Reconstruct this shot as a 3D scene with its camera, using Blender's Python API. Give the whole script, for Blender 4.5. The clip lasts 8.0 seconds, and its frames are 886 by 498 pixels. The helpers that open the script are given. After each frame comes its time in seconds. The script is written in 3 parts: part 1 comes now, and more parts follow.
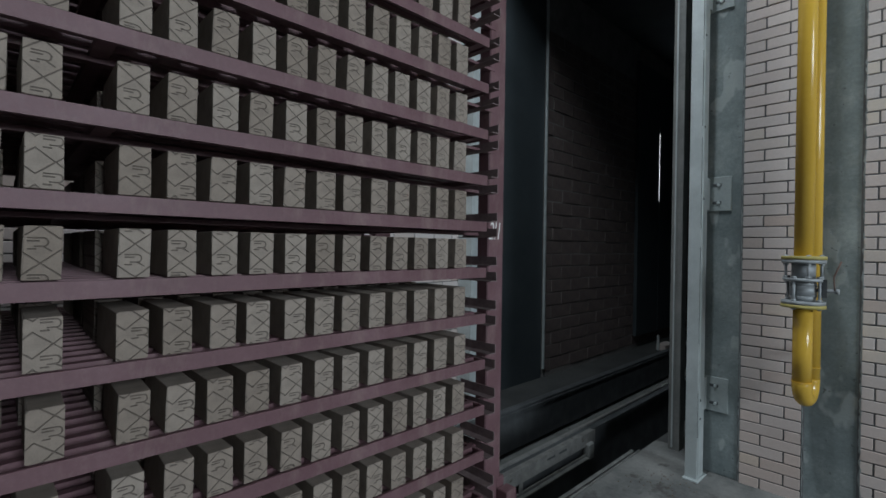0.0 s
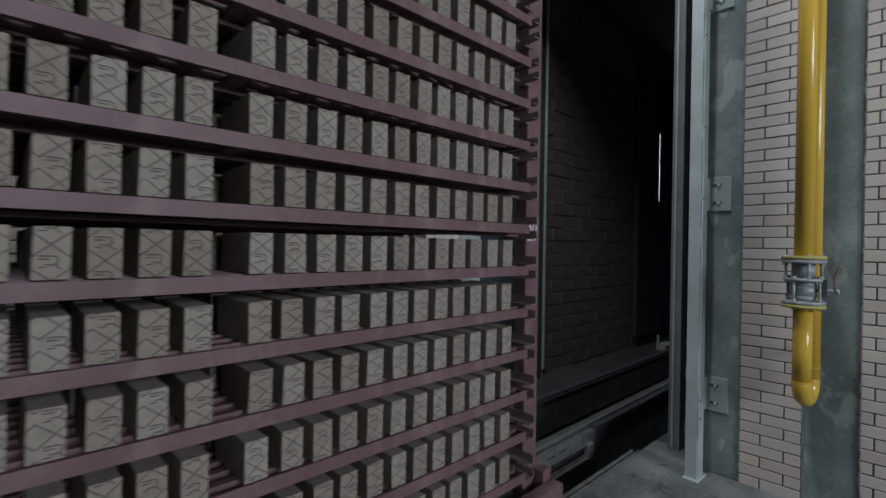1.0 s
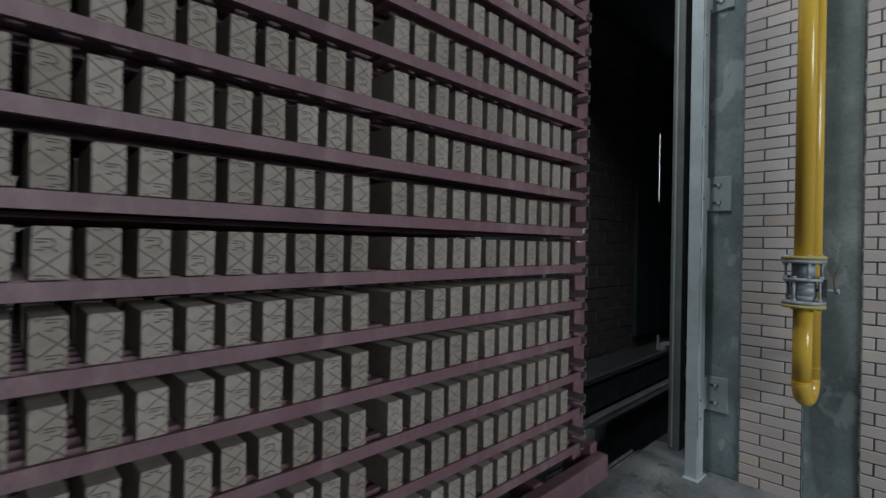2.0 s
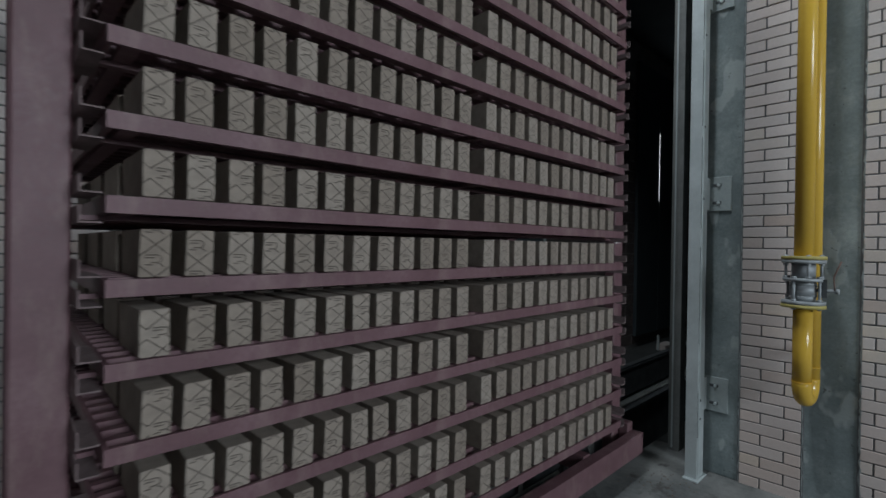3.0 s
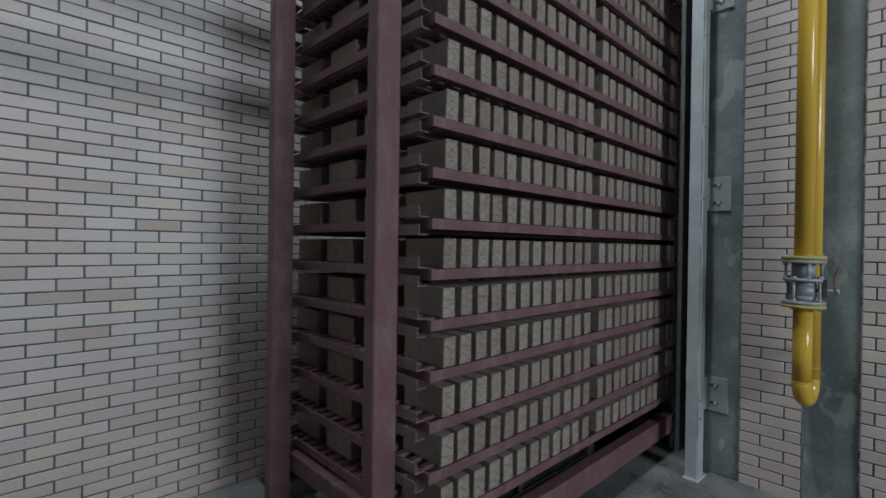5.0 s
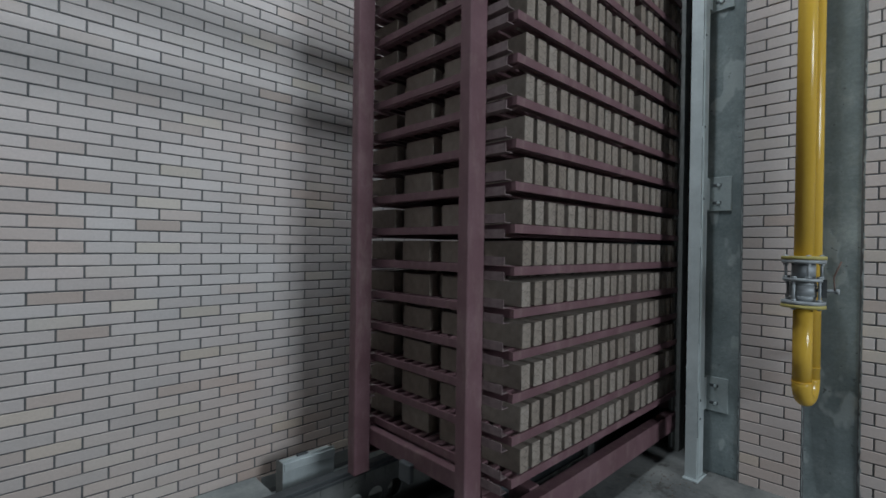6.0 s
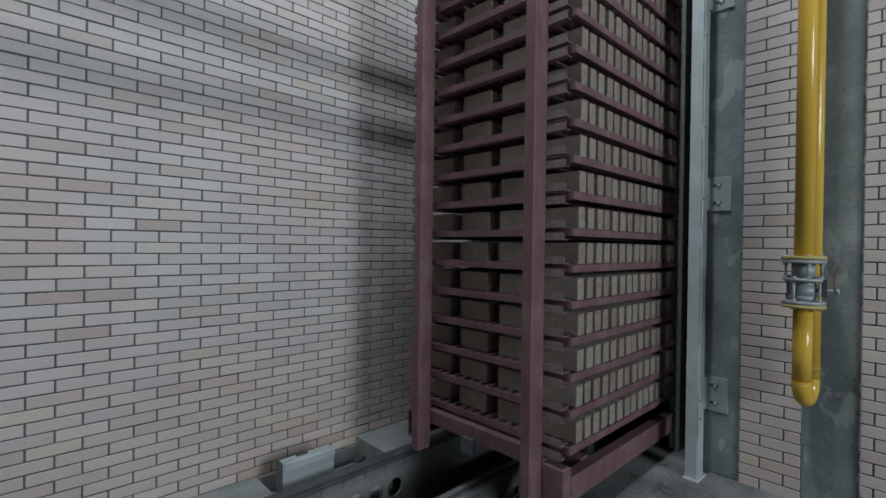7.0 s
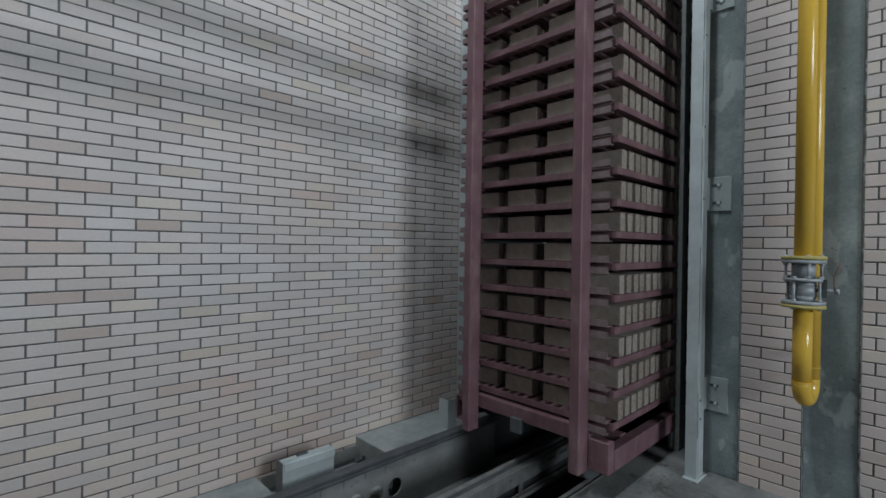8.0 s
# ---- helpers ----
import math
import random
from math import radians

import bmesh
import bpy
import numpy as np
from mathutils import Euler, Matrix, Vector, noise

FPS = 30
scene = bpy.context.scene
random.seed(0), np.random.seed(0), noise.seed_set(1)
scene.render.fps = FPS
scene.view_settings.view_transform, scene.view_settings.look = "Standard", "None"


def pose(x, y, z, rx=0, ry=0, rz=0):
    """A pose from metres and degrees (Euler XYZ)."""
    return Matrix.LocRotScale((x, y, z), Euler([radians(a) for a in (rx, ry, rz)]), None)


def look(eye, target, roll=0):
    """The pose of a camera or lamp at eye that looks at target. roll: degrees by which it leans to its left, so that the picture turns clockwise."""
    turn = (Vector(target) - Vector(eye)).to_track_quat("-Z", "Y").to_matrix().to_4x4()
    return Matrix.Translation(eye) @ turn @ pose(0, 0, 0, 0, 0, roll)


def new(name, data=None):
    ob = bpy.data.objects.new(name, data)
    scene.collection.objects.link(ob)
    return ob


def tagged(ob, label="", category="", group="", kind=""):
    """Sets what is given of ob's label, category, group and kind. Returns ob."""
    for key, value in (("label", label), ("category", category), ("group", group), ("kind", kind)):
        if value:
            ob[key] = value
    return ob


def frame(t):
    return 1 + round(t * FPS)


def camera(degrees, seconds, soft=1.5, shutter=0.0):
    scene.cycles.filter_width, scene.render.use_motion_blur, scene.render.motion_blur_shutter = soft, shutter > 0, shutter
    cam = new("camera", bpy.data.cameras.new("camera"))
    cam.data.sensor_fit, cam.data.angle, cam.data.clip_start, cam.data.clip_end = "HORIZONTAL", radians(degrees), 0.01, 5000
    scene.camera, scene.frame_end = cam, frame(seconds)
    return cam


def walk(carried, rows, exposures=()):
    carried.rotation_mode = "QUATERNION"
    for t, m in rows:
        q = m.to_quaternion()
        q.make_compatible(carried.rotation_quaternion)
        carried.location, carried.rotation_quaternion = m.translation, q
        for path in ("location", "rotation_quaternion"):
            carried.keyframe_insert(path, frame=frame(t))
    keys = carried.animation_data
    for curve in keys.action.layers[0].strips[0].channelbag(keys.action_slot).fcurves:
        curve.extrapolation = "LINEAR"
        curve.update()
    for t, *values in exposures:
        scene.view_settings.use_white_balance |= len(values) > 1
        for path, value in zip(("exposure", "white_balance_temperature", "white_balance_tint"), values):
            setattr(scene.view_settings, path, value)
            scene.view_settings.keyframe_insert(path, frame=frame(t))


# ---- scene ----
# The camera stands still on its stand, 1.6 m over the slab.
cam = camera(87.52, 8.0, soft=1.6, shutter=0.5)
EYE = Vector((0.0, 0.0, 1.60))
YAW, PITCH, ROLL = radians(46.18), radians(-0.295), 0.81
AIM = EYE + Vector((math.cos(YAW) * math.cos(PITCH), math.sin(YAW) * math.cos(PITCH), math.sin(PITCH)))
walk(cam, [(0.0, look(EYE, AIM, ROLL)), (8.0, look(EYE, AIM, ROLL))],
     [(0.0, -0.03), (1.5, -0.11), (3.5, -0.15), (4.5, -0.15), (6.5, -0.06), (8.0, -0.02)])

# ---- world and light ----
world = bpy.data.worlds.new("overcast_sky")
scene.world = world
world.use_nodes = True
wn = world.node_tree
sky = wn.nodes.new("ShaderNodeTexSky")
sky.sky_type, sky.sun_disc = "NISHITA", False
sky.sun_elevation, sky.sun_rotation = radians(40), radians(150)
wn.links.new(sky.outputs[0], wn.nodes["Background"].inputs[0])
wn.nodes["Background"].inputs[1].default_value = 0.08

WALL_Y = 3.5       # face of the long brick wall
GATE_X = 3.7       # face of the wall with the tunnel mouth
HALL_X0, HALL_Y0, HALL_Z1 = -7.0, -8.0, 7.5


def window_light(name, at, target, w, h, power, colour):
    data = bpy.data.lights.new(name, "AREA")
    data.shape, data.size, data.size_y, data.energy, data.color = "RECTANGLE", w, h, power, colour
    ob = new(name, data)
    ob.matrix_world = look(at, target)
    return ob


window_light("window_light", (0.7, HALL_Y0 + 0.15, 3.6), (0.7, 0, 3.0), 2.6, 2.7, 465, (0.80, 0.91, 1.0))
window_light("skylight", (0.8, 1.30, HALL_Z1 - 0.05), (0.8, 2.5, 0), 2.6, 0.32, 215, (0.82, 0.92, 1.0))
window_light("door_gap_light", (8.83, 3.40, 2.6), (8.83, 0, 2.6), 0.05, 3.6, 5, (0.75, 0.90, 1.0))

# ---- materials ----


class Nodes:
    """Short hand for building node materials."""

    def __init__(self, name):
        self.mat = bpy.data.materials.new(name)
        self.mat.use_nodes = True
        self.tree = self.mat.node_tree
        self.bsdf = self.tree.nodes["Principled BSDF"]

    def add(self, kind, **values):
        node = self.tree.nodes.new(kind)
        for key, value in values.items():
            node.inputs[key.replace("_", " ")].default_value = value
        return node

    def put(self, value, socket):
        if isinstance(value, (int, float, tuple)):
            socket.default_value = value
        else:
            self.tree.links.new(value, socket)

    def math(self, op, a, b=0.0, c=0.0):
        node = self.tree.nodes.new("ShaderNodeMath")
        node.operation = op
        for socket, value in zip(node.inputs, (a, b, c)):
            self.put(value, socket)
        return node.outputs[0]

    def mix(self, fac, a, b, blend="MIX"):
        node = self.tree.nodes.new("ShaderNodeMix")
        node.data_type, node.blend_type = "RGBA", blend
        for socket, value in ((node.inputs[0], fac), (node.inputs[6], a), (node.inputs[7], b)):
            self.put(value, socket)
        return node.outputs[2]

    def coords(self, kind="Object"):
        return self.add("ShaderNodeTexCoord").outputs[kind]

    def where(self):
        return self.add("ShaderNodeNewGeometry").outputs["Position"]

    def noise(self, scale, detail=4.0, rough=0.55, vector=None, stretch=None):
        node = self.add("ShaderNodeTexNoise", Scale=scale, Detail=detail, Roughness=rough)
        vector = vector or self.coords()
        if stretch:
            m = self.add("ShaderNodeMapping")
            m.inputs["Scale"].default_value = stretch
            self.put(vector, m.inputs["Vector"])
            vector = m.outputs[0]
        self.put(vector, node.inputs["Vector"])
        return node.outputs["Fac"]

    def ramp(self, fac, stops):
        node = self.add("ShaderNodeValToRGB")
        el = node.color_ramp.elements
        while len(el) < len(stops):
            el.new(0.5)
        for e, (p, c) in zip(el, stops):
            e.position, e.color = p, (*c, 1) if len(c) == 3 else c
        self.put(fac, node.inputs[0])
        return node.outputs[0]

    def rnd(self):
        a = self.add("ShaderNodeObjectInfo").outputs["Random"]
        b = self.add("ShaderNodeNewGeometry").outputs["Random Per Island"]
        return self.math("FRACT", self.math("ADD", a, b))

    def done(self, colour, rough=0.6, metal=0.0, bump=None, strength=0.3, dist=0.002):
        self.put(colour, self.bsdf.inputs["Base Color"])
        self.put(rough, self.bsdf.inputs["Roughness"])
        self.put(metal, self.bsdf.inputs["Metallic"])
        if bump is not None:
            b = self.add("ShaderNodeBump", Strength=strength, Distance=dist)
            self.put(bump, b.inputs["Height"])
            self.put(b.outputs[0], self.bsdf.inputs["Normal"])
        return self.mat


def facing_brick():
    n = Nodes("facing_brick")
    r = n.rnd()
    p = n.where()
    base = n.ramp(r, [(0.0, (0.50, 0.415, 0.37)), (0.05, (0.525, 0.455, 0.42)), (0.10, (0.535, 0.485, 0.465)), (0.35, (0.55, 0.503, 0.487)), (0.65, (0.56, 0.518, 0.50)), (0.87, (0.54, 0.50, 0.485)),
                      (0.96, (0.56, 0.51, 0.465)), (1.0, (0.555, 0.495, 0.43))])
    r2 = n.math("FRACT", n.math("MULTIPLY", r, 17.31))
    tone = n.math("MULTIPLY_ADD", r2, 0.15, 0.90)
    big = n.noise(1.3, 3, vector=p)
    pinkish = n.mix(n.math("MULTIPLY", n.math("SUBTRACT", n.noise(0.9, 2, vector=p), 0.45), 1.6), (1, 1, 1, 1), (1.0, 0.88, 0.83, 1))
    fine = n.noise(60, 5, 0.7, vector=p)
    c = n.mix(1.0, base, pinkish, "MULTIPLY")
    high = n.add("ShaderNodeSeparateXYZ")
    n.put(p, high.inputs[0])
    batch = n.ramp(n.math("ADD", high.outputs[2], n.math("MULTIPLY", n.math("SUBTRACT", n.noise(0.7, 2, vector=p), 0.5), 1.6)), [(0.15, (1, 1, 1)), (1.0, (0, 0, 0))])
    c = n.mix(n.math("MULTIPLY", batch, n.math("MULTIPLY_ADD", n.math("FRACT", n.math("MULTIPLY", r, 5.77)), 0.7, 0.3)), c, n.mix(1.0, c, (1.06, 0.965, 0.90, 1), "MULTIPLY"))   # a pinker batch in the lowest courses
    k = n.math("MULTIPLY", n.math("MULTIPLY_ADD", fine, 0.28, 0.86), n.math("MULTIPLY_ADD", big, 0.3, 0.85))
    k = n.math("MULTIPLY", k, tone)
    grey = n.add("ShaderNodeCombineColor")
    for s in grey.inputs[:3]:
        n.put(k, s)
    c = n.mix(1.0, c, grey.outputs[0], "MULTIPLY")
    return n.done(c, 0.78, bump=n.math("ADD", fine, n.noise(14, 3, vector=p)), strength=0.35, dist=0.002)


def plain(name, lo, hi, scale, rough=0.7, metal=0.0, strength=0.3, dist=0.003, fine=40, stretch=None, spots=None):
    n = Nodes(name)
    p = n.coords()
    a = n.noise(scale, 4, 0.6, vector=p, stretch=stretch)
    b = n.noise(fine, 5, 0.7, vector=p)
    f = n.math("ADD", n.math("MULTIPLY", a, 0.7), n.math("MULTIPLY", b, 0.3))
    c = n.ramp(f, [(0.32, lo), (0.68, hi)])
    if spots:
        s = n.noise(spots[0], 6, 0.7, vector=p)
        c = n.mix(n.ramp(s, [(spots[1], (0, 0, 0)), (spots[1] + 0.08, (1, 1, 1))]), c, (*spots[2], 1))
    rr = n.math("MULTIPLY_ADD", b, 0.25, rough - 0.12)
    return n.done(c, rr, metal, bump=f, strength=strength, dist=dist)


def clay():
    """Unfired clay with the pressed-in lattice and marks on its end."""
    n = Nodes("green_clay")
    r = n.rnd()
    xyz = n.add("ShaderNodeSeparateXYZ")
    n.put(n.coords(), xyz.inputs[0])
    x, y, z = xyz.outputs
    per = 0.083
    mark = n.add("ShaderNodeSeparateXYZ")
    stamp = n.add("ShaderNodeAttribute")
    stamp.attribute_name = "stamp"
    n.put(stamp.outputs["Vector"], mark.inputs[0])
    phase, shift, _ = mark.outputs          # how the die met this brick
    wander = n.math("MULTIPLY", n.math("SUBTRACT", n.math("FRACT", n.math("MULTIPLY", r, 7.13)), 0.5), 0.006)
    x = n.math("ADD", x, n.math("ADD", shift, wander))
    x = n.math("SUBTRACT", n.math("MODULO", n.math("ADD", x, 4.5 * 0.071), 0.071), 0.0355)
    phase = n.math("ADD", n.math("MULTIPLY", phase, per), n.math("MULTIPLY", wander, 1.2))
    zz = n.math("MODULO", n.math("ADD", z, n.math("ADD", phase, 4 * per)), per)
    zz = n.math("SUBTRACT", zz, per / 2)
    d1 = n.math("MULTIPLY", n.math("ABSOLUTE", n.math("SUBTRACT", n.math("MULTIPLY", zz, 1.22), x)), 0.634)
    d2 = n.math("MULTIPLY", n.math("ABSOLUTE", n.math("ADD", n.math("MULTIPLY", zz, 1.22), x)), 0.634)
    d = n.math("MINIMUM", d1, d2)

    zw = n.math("MODULO", n.math("ADD", z, n.math("ADD", phase, 4.5 * per)), per)
    zw = n.math("SUBTRACT", zw, per / 2)          # height from the middle of a mark

    def arc(cx, cz, rad):
        dx, dz = n.math("SUBTRACT", x, cx), n.math("SUBTRACT", zw, cz)
        q = n.math("SQRT", n.math("ADD", n.math("MULTIPLY", dx, dx), n.math("MULTIPLY", dz, dz)))
        return n.math("ADD", n.math("ABSOLUTE", n.math("SUBTRACT", q, rad)), n.math("LESS_THAN", dx, -0.001))

    def bar(x0, x1, z0, z1):
        """A straight stroke between two points."""
        lx, lz = x1 - x0, z1 - z0
        ll = lx * lx + lz * lz
        ax, az = n.math("SUBTRACT", x, x0), n.math("SUBTRACT", zw, z0)
        t = n.math("DIVIDE", n.math("ADD", n.math("MULTIPLY", ax, lx), n.math("MULTIPLY", az, lz)), ll)
        t = n.math("MINIMUM", n.math("MAXIMUM", t, 0.0), 1.0)
        ex, ez = n.math("SUBTRACT", ax, n.math("MULTIPLY", t, lx)), n.math("SUBTRACT", az, n.math("MULTIPLY", t, lz))
        return n.math("SQRT", n.math("ADD", n.math("MULTIPLY", ex, ex), n.math("MULTIPLY", ez, ez)))

    for q in (arc(0.004, 0.0055, 0.0095), bar(-0.021, 0.004, 0.015, 0.015), bar(-0.021, -0.002, 0.008, 0.008), bar(-0.010, 0.004, -0.004, -0.004),
              bar(0.004, 0.019, -0.004, -0.014), bar(-0.021, -0.008, -0.010, -0.010)):
        d = n.math("MINIMUM", d, q)
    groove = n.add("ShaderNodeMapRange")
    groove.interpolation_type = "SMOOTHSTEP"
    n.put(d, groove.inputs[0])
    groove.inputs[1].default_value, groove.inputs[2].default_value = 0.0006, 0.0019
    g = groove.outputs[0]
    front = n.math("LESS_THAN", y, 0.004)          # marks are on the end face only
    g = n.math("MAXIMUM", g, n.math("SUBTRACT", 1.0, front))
    p = n.coords()
    fine, mid = n.noise(220, 5, 0.7, vector=p), n.noise(22, 4, vector=p)
    tone = n.math("FRACT", n.math("MULTIPLY", r, 9.7))
    base = n.ramp(tone, [(0.0, (0.280, 0.229, 0.191)), (0.5, (0.330, 0.275, 0.234)), (1.0, (0.370, 0.315, 0.272))])
    c = n.mix(1.0, base, n.ramp(n.math("ADD", n.math("MULTIPLY", mid, 0.6), n.math("MULTIPLY", fine, 0.4)), [(0.3, (0.70, 0.70, 0.70)), (0.7, (1.16, 1.16, 1.14))]), "MULTIPLY")
    c = n.mix(n.math("MULTIPLY", n.math("SUBTRACT", 1.0, g), 0.62), c, (0.10, 0.08, 0.066, 1))   # shade in the pressed marks, put into the colour
    h = n.math("ADD", g, n.math("MULTIPLY", fine, 0.25))
    return n.done(c, 0.9, bump=h, strength=1.0, dist=0.004)


def red_oxide():
    n = Nodes("red_oxide_paint")
    p = n.where()
    obj = n.coords()
    a, b = n.noise(5, 4, vector=obj), n.noise(70, 5, 0.7, vector=obj)
    c = n.ramp(n.math("ADD", n.math("MULTIPLY", a, 0.65), n.math("MULTIPLY", b, 0.35)),
               [(0.3, (0.118, 0.055, 0.064)), (0.55, (0.172, 0.090, 0.103)), (0.75, (0.235, 0.145, 0.158))])
    dust = n.ramp(n.noise(11, 6, 0.75, vector=obj, stretch=(1, 1, 0.35)), [(0.50, (0, 0, 0)), (0.72, (1, 1, 1))])
    c = n.mix(n.math("MULTIPLY", dust, 0.5), c, (0.30, 0.22, 0.20, 1))
    return n.done(c, n.math("MULTIPLY_ADD", b, 0.3, 0.42), 0.0, bump=b, strength=0.25, dist=0.001)


def concrete():
    """Cast concrete: cloudy grey-green, with pale cement skins, dark damp runs and pin holes."""
    n = Nodes("cast_concrete")
    p = n.where()
    cloud = n.noise(2.6, 5, 0.62, vector=p)
    fine = n.noise(48, 5, 0.7, vector=p)
    base = n.ramp(n.math("ADD", n.math("MULTIPLY", cloud, 0.72), n.math("MULTIPLY", fine, 0.28)), [(0.33, (0.125, 0.153, 0.156)), (0.50, (0.195, 0.230, 0.230)), (0.68, (0.33, 0.37, 0.365))])
    skin = n.ramp(n.noise(5.5, 3, 0.5, vector=p, stretch=(1, 1, 0.6)), [(0.60, (0, 0, 0)), (0.64, (1, 1, 1))])
    c = n.mix(n.math("MULTIPLY", skin, 0.55), base, (0.40, 0.435, 0.425, 1))
    run = n.ramp(n.noise(9, 4, 0.6, vector=p, stretch=(1, 1, 0.12)), [(0.58, (0, 0, 0)), (0.72, (1, 1, 1))])
    c = n.mix(n.math("MULTIPLY", run, 0.45), c, (0.13, 0.15, 0.15, 1))
    hole = n.ramp(n.noise(30, 2, 0.5, vector=p), [(0.70, (0, 0, 0)), (0.74, (1, 1, 1))])
    c = n.mix(n.math("MULTIPLY", hole, 0.7), c, (0.09, 0.10, 0.10, 1))
    h = n.math("SUBTRACT", n.math("ADD", n.math("MULTIPLY", cloud, 1.5), n.math("ADD", fine, n.math("MULTIPLY", skin, 0.5))), hole)
    return n.done(c, n.math("MULTIPLY_ADD", fine, 0.2, 0.72), bump=h, strength=0.55, dist=0.004)


M_BRICK = facing_brick()
M_CLAY = clay()
M_RED = red_oxide()
M_MORTAR = plain("mortar", (0.085, 0.088, 0.092), (0.17, 0.17, 0.17), 6, 0.92, strength=0.5, fine=90)
M_CONCRETE = concrete()
M_FLOOR = plain("dusty_floor", (0.08, 0.085, 0.085), (0.25, 0.25, 0.237), 2.4, 0.9, strength=0.4, dist=0.004, fine=30, spots=(3.6, 0.56, (0.075, 0.073, 0.067)))
# the tunnel's shade is put into this darker concrete colour
M_PIT = plain("tunnel_shade_concrete", (0.035, 0.037, 0.037), (0.08, 0.082, 0.08), 2.0, 0.9, strength=0.5, dist=0.006, fine=30)
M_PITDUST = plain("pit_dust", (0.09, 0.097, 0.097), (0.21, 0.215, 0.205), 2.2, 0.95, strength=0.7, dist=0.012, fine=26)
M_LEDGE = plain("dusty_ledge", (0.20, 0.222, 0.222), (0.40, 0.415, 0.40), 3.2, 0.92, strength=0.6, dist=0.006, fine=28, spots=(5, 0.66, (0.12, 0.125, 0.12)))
M_GALV = plain("weathered_steel_sheet", (0.40, 0.44, 0.44), (0.60, 0.65, 0.65), 4.0, 0.55, 0.25, strength=0.15, dist=0.001, fine=80, spots=(6, 0.70, (0.22, 0.20, 0.18)))
M_DARKSTEEL = plain("dark_steel", (0.05, 0.055, 0.058), (0.12, 0.128, 0.134), 5.0, 0.6, 0.3, fine=60)
M_PLATE = plain("cement_splashed_plate", (0.24, 0.275, 0.275), (0.40, 0.44, 0.435), 5.0, 0.75, 0.1, strength=0.3, dist=0.002, fine=50, spots=(9, 0.60, (0.20, 0.23, 0.23)))
M_DUSTY = plain("dusty_steel", (0.13, 0.135, 0.13), (0.27, 0.275, 0.265), 3.0, 0.8, 0.1, fine=40, spots=(6, 0.62, (0.07, 0.07, 0.066)))
M_RAIL = plain("worn_rail_steel", (0.20, 0.20, 0.195), (0.42, 0.42, 0.40), 8.0, 0.45, 0.6, fine=60, spots=(9, 0.60, (0.10, 0.075, 0.055)))
M_YELLOW = plain("yellow_pipe_paint", (0.64, 0.385, 0.045), (0.74, 0.475, 0.075), 2.0, 0.22, strength=0.06, dist=0.0008, fine=25, stretch=(1, 1, 0.3))
M_FLANGE = plain("dull_flange_paint", (0.36, 0.30, 0.09), (0.52, 0.44, 0.15), 9.0, 0.6, strength=0.2, dist=0.001, fine=60)
M_VALVE = plain("grey_valve_paint", (0.26, 0.28, 0.29), (0.40, 0.42, 0.43), 14.0, 0.5, 0.2, fine=70)
M_DARKBRICK = plain("dark_red_brick", (0.10, 0.082, 0.080), (0.22, 0.168, 0.155), 7.0, 0.9, fine=50)
M_TUNWALL = plain("dark_plaster", (0.06, 0.069, 0.073), (0.12, 0.134, 0.14), 1.5, 0.85, fine=30)
M_TJOINT = plain("tunnel_mortar", (0.16, 0.15, 0.145), (0.28, 0.27, 0.26), 5, 0.9)
M_HALL = plain("hall_render", (0.06, 0.064, 0.068), (0.11, 0.115, 0.12), 0.8, 0.9, fine=12)
M_ARM = plain("dusty_bracket", (0.13, 0.085, 0.088), (0.30, 0.235, 0.23), 9, 0.8, 0.0, fine=60)
M_CHALK = plain("chalk", (0.7, 0.7, 0.68), (0.85, 0.85, 0.83), 40, 0.95)
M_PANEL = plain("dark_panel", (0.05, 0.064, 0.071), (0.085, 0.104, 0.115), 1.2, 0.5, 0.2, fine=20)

# ---- mesh helpers ----


def box(bm, x0, x1, y0, y1, z0, z1, bevel=0.0):
    vs = [bm.verts.new((x, y, z)) for x in (x0, x1) for y in (y0, y1) for z in (z0, z1)]
    faces = [bm.faces.new([vs[i] for i in f]) for f in ((0, 1, 3, 2), (4, 6, 7, 5), (0, 4, 5, 1), (2, 3, 7, 6), (0, 2, 6, 4), (1, 5, 7, 3))]
    if bevel:
        edges = list({e for f in faces for e in f.edges})
        bmesh.ops.bevel(bm, geom=edges, offset=bevel, segments=1, affect="EDGES", profile=0.5)


def tube(bm, a, b, r, seg=24, r2=None):
    a, b = Vector(a), Vector(b)
    q = (b - a).to_track_quat("Z", "Y")
    rings = []
    for p, rad in ((a, r), (b, r if r2 is None else r2)):
        rings.append([bm.verts.new(p + q @ Vector((rad * math.cos(2 * math.pi * i / seg), rad * math.sin(2 * math.pi * i / seg), 0))) for i in range(seg)])
    for i in range(seg):
        j = (i + 1) % seg
        bm.faces.new((rings[0][i], rings[0][j], rings[1][j], rings[1][i])).smooth = True
    bm.faces.new(rings[0][::-1])
    bm.faces.new(rings[1])


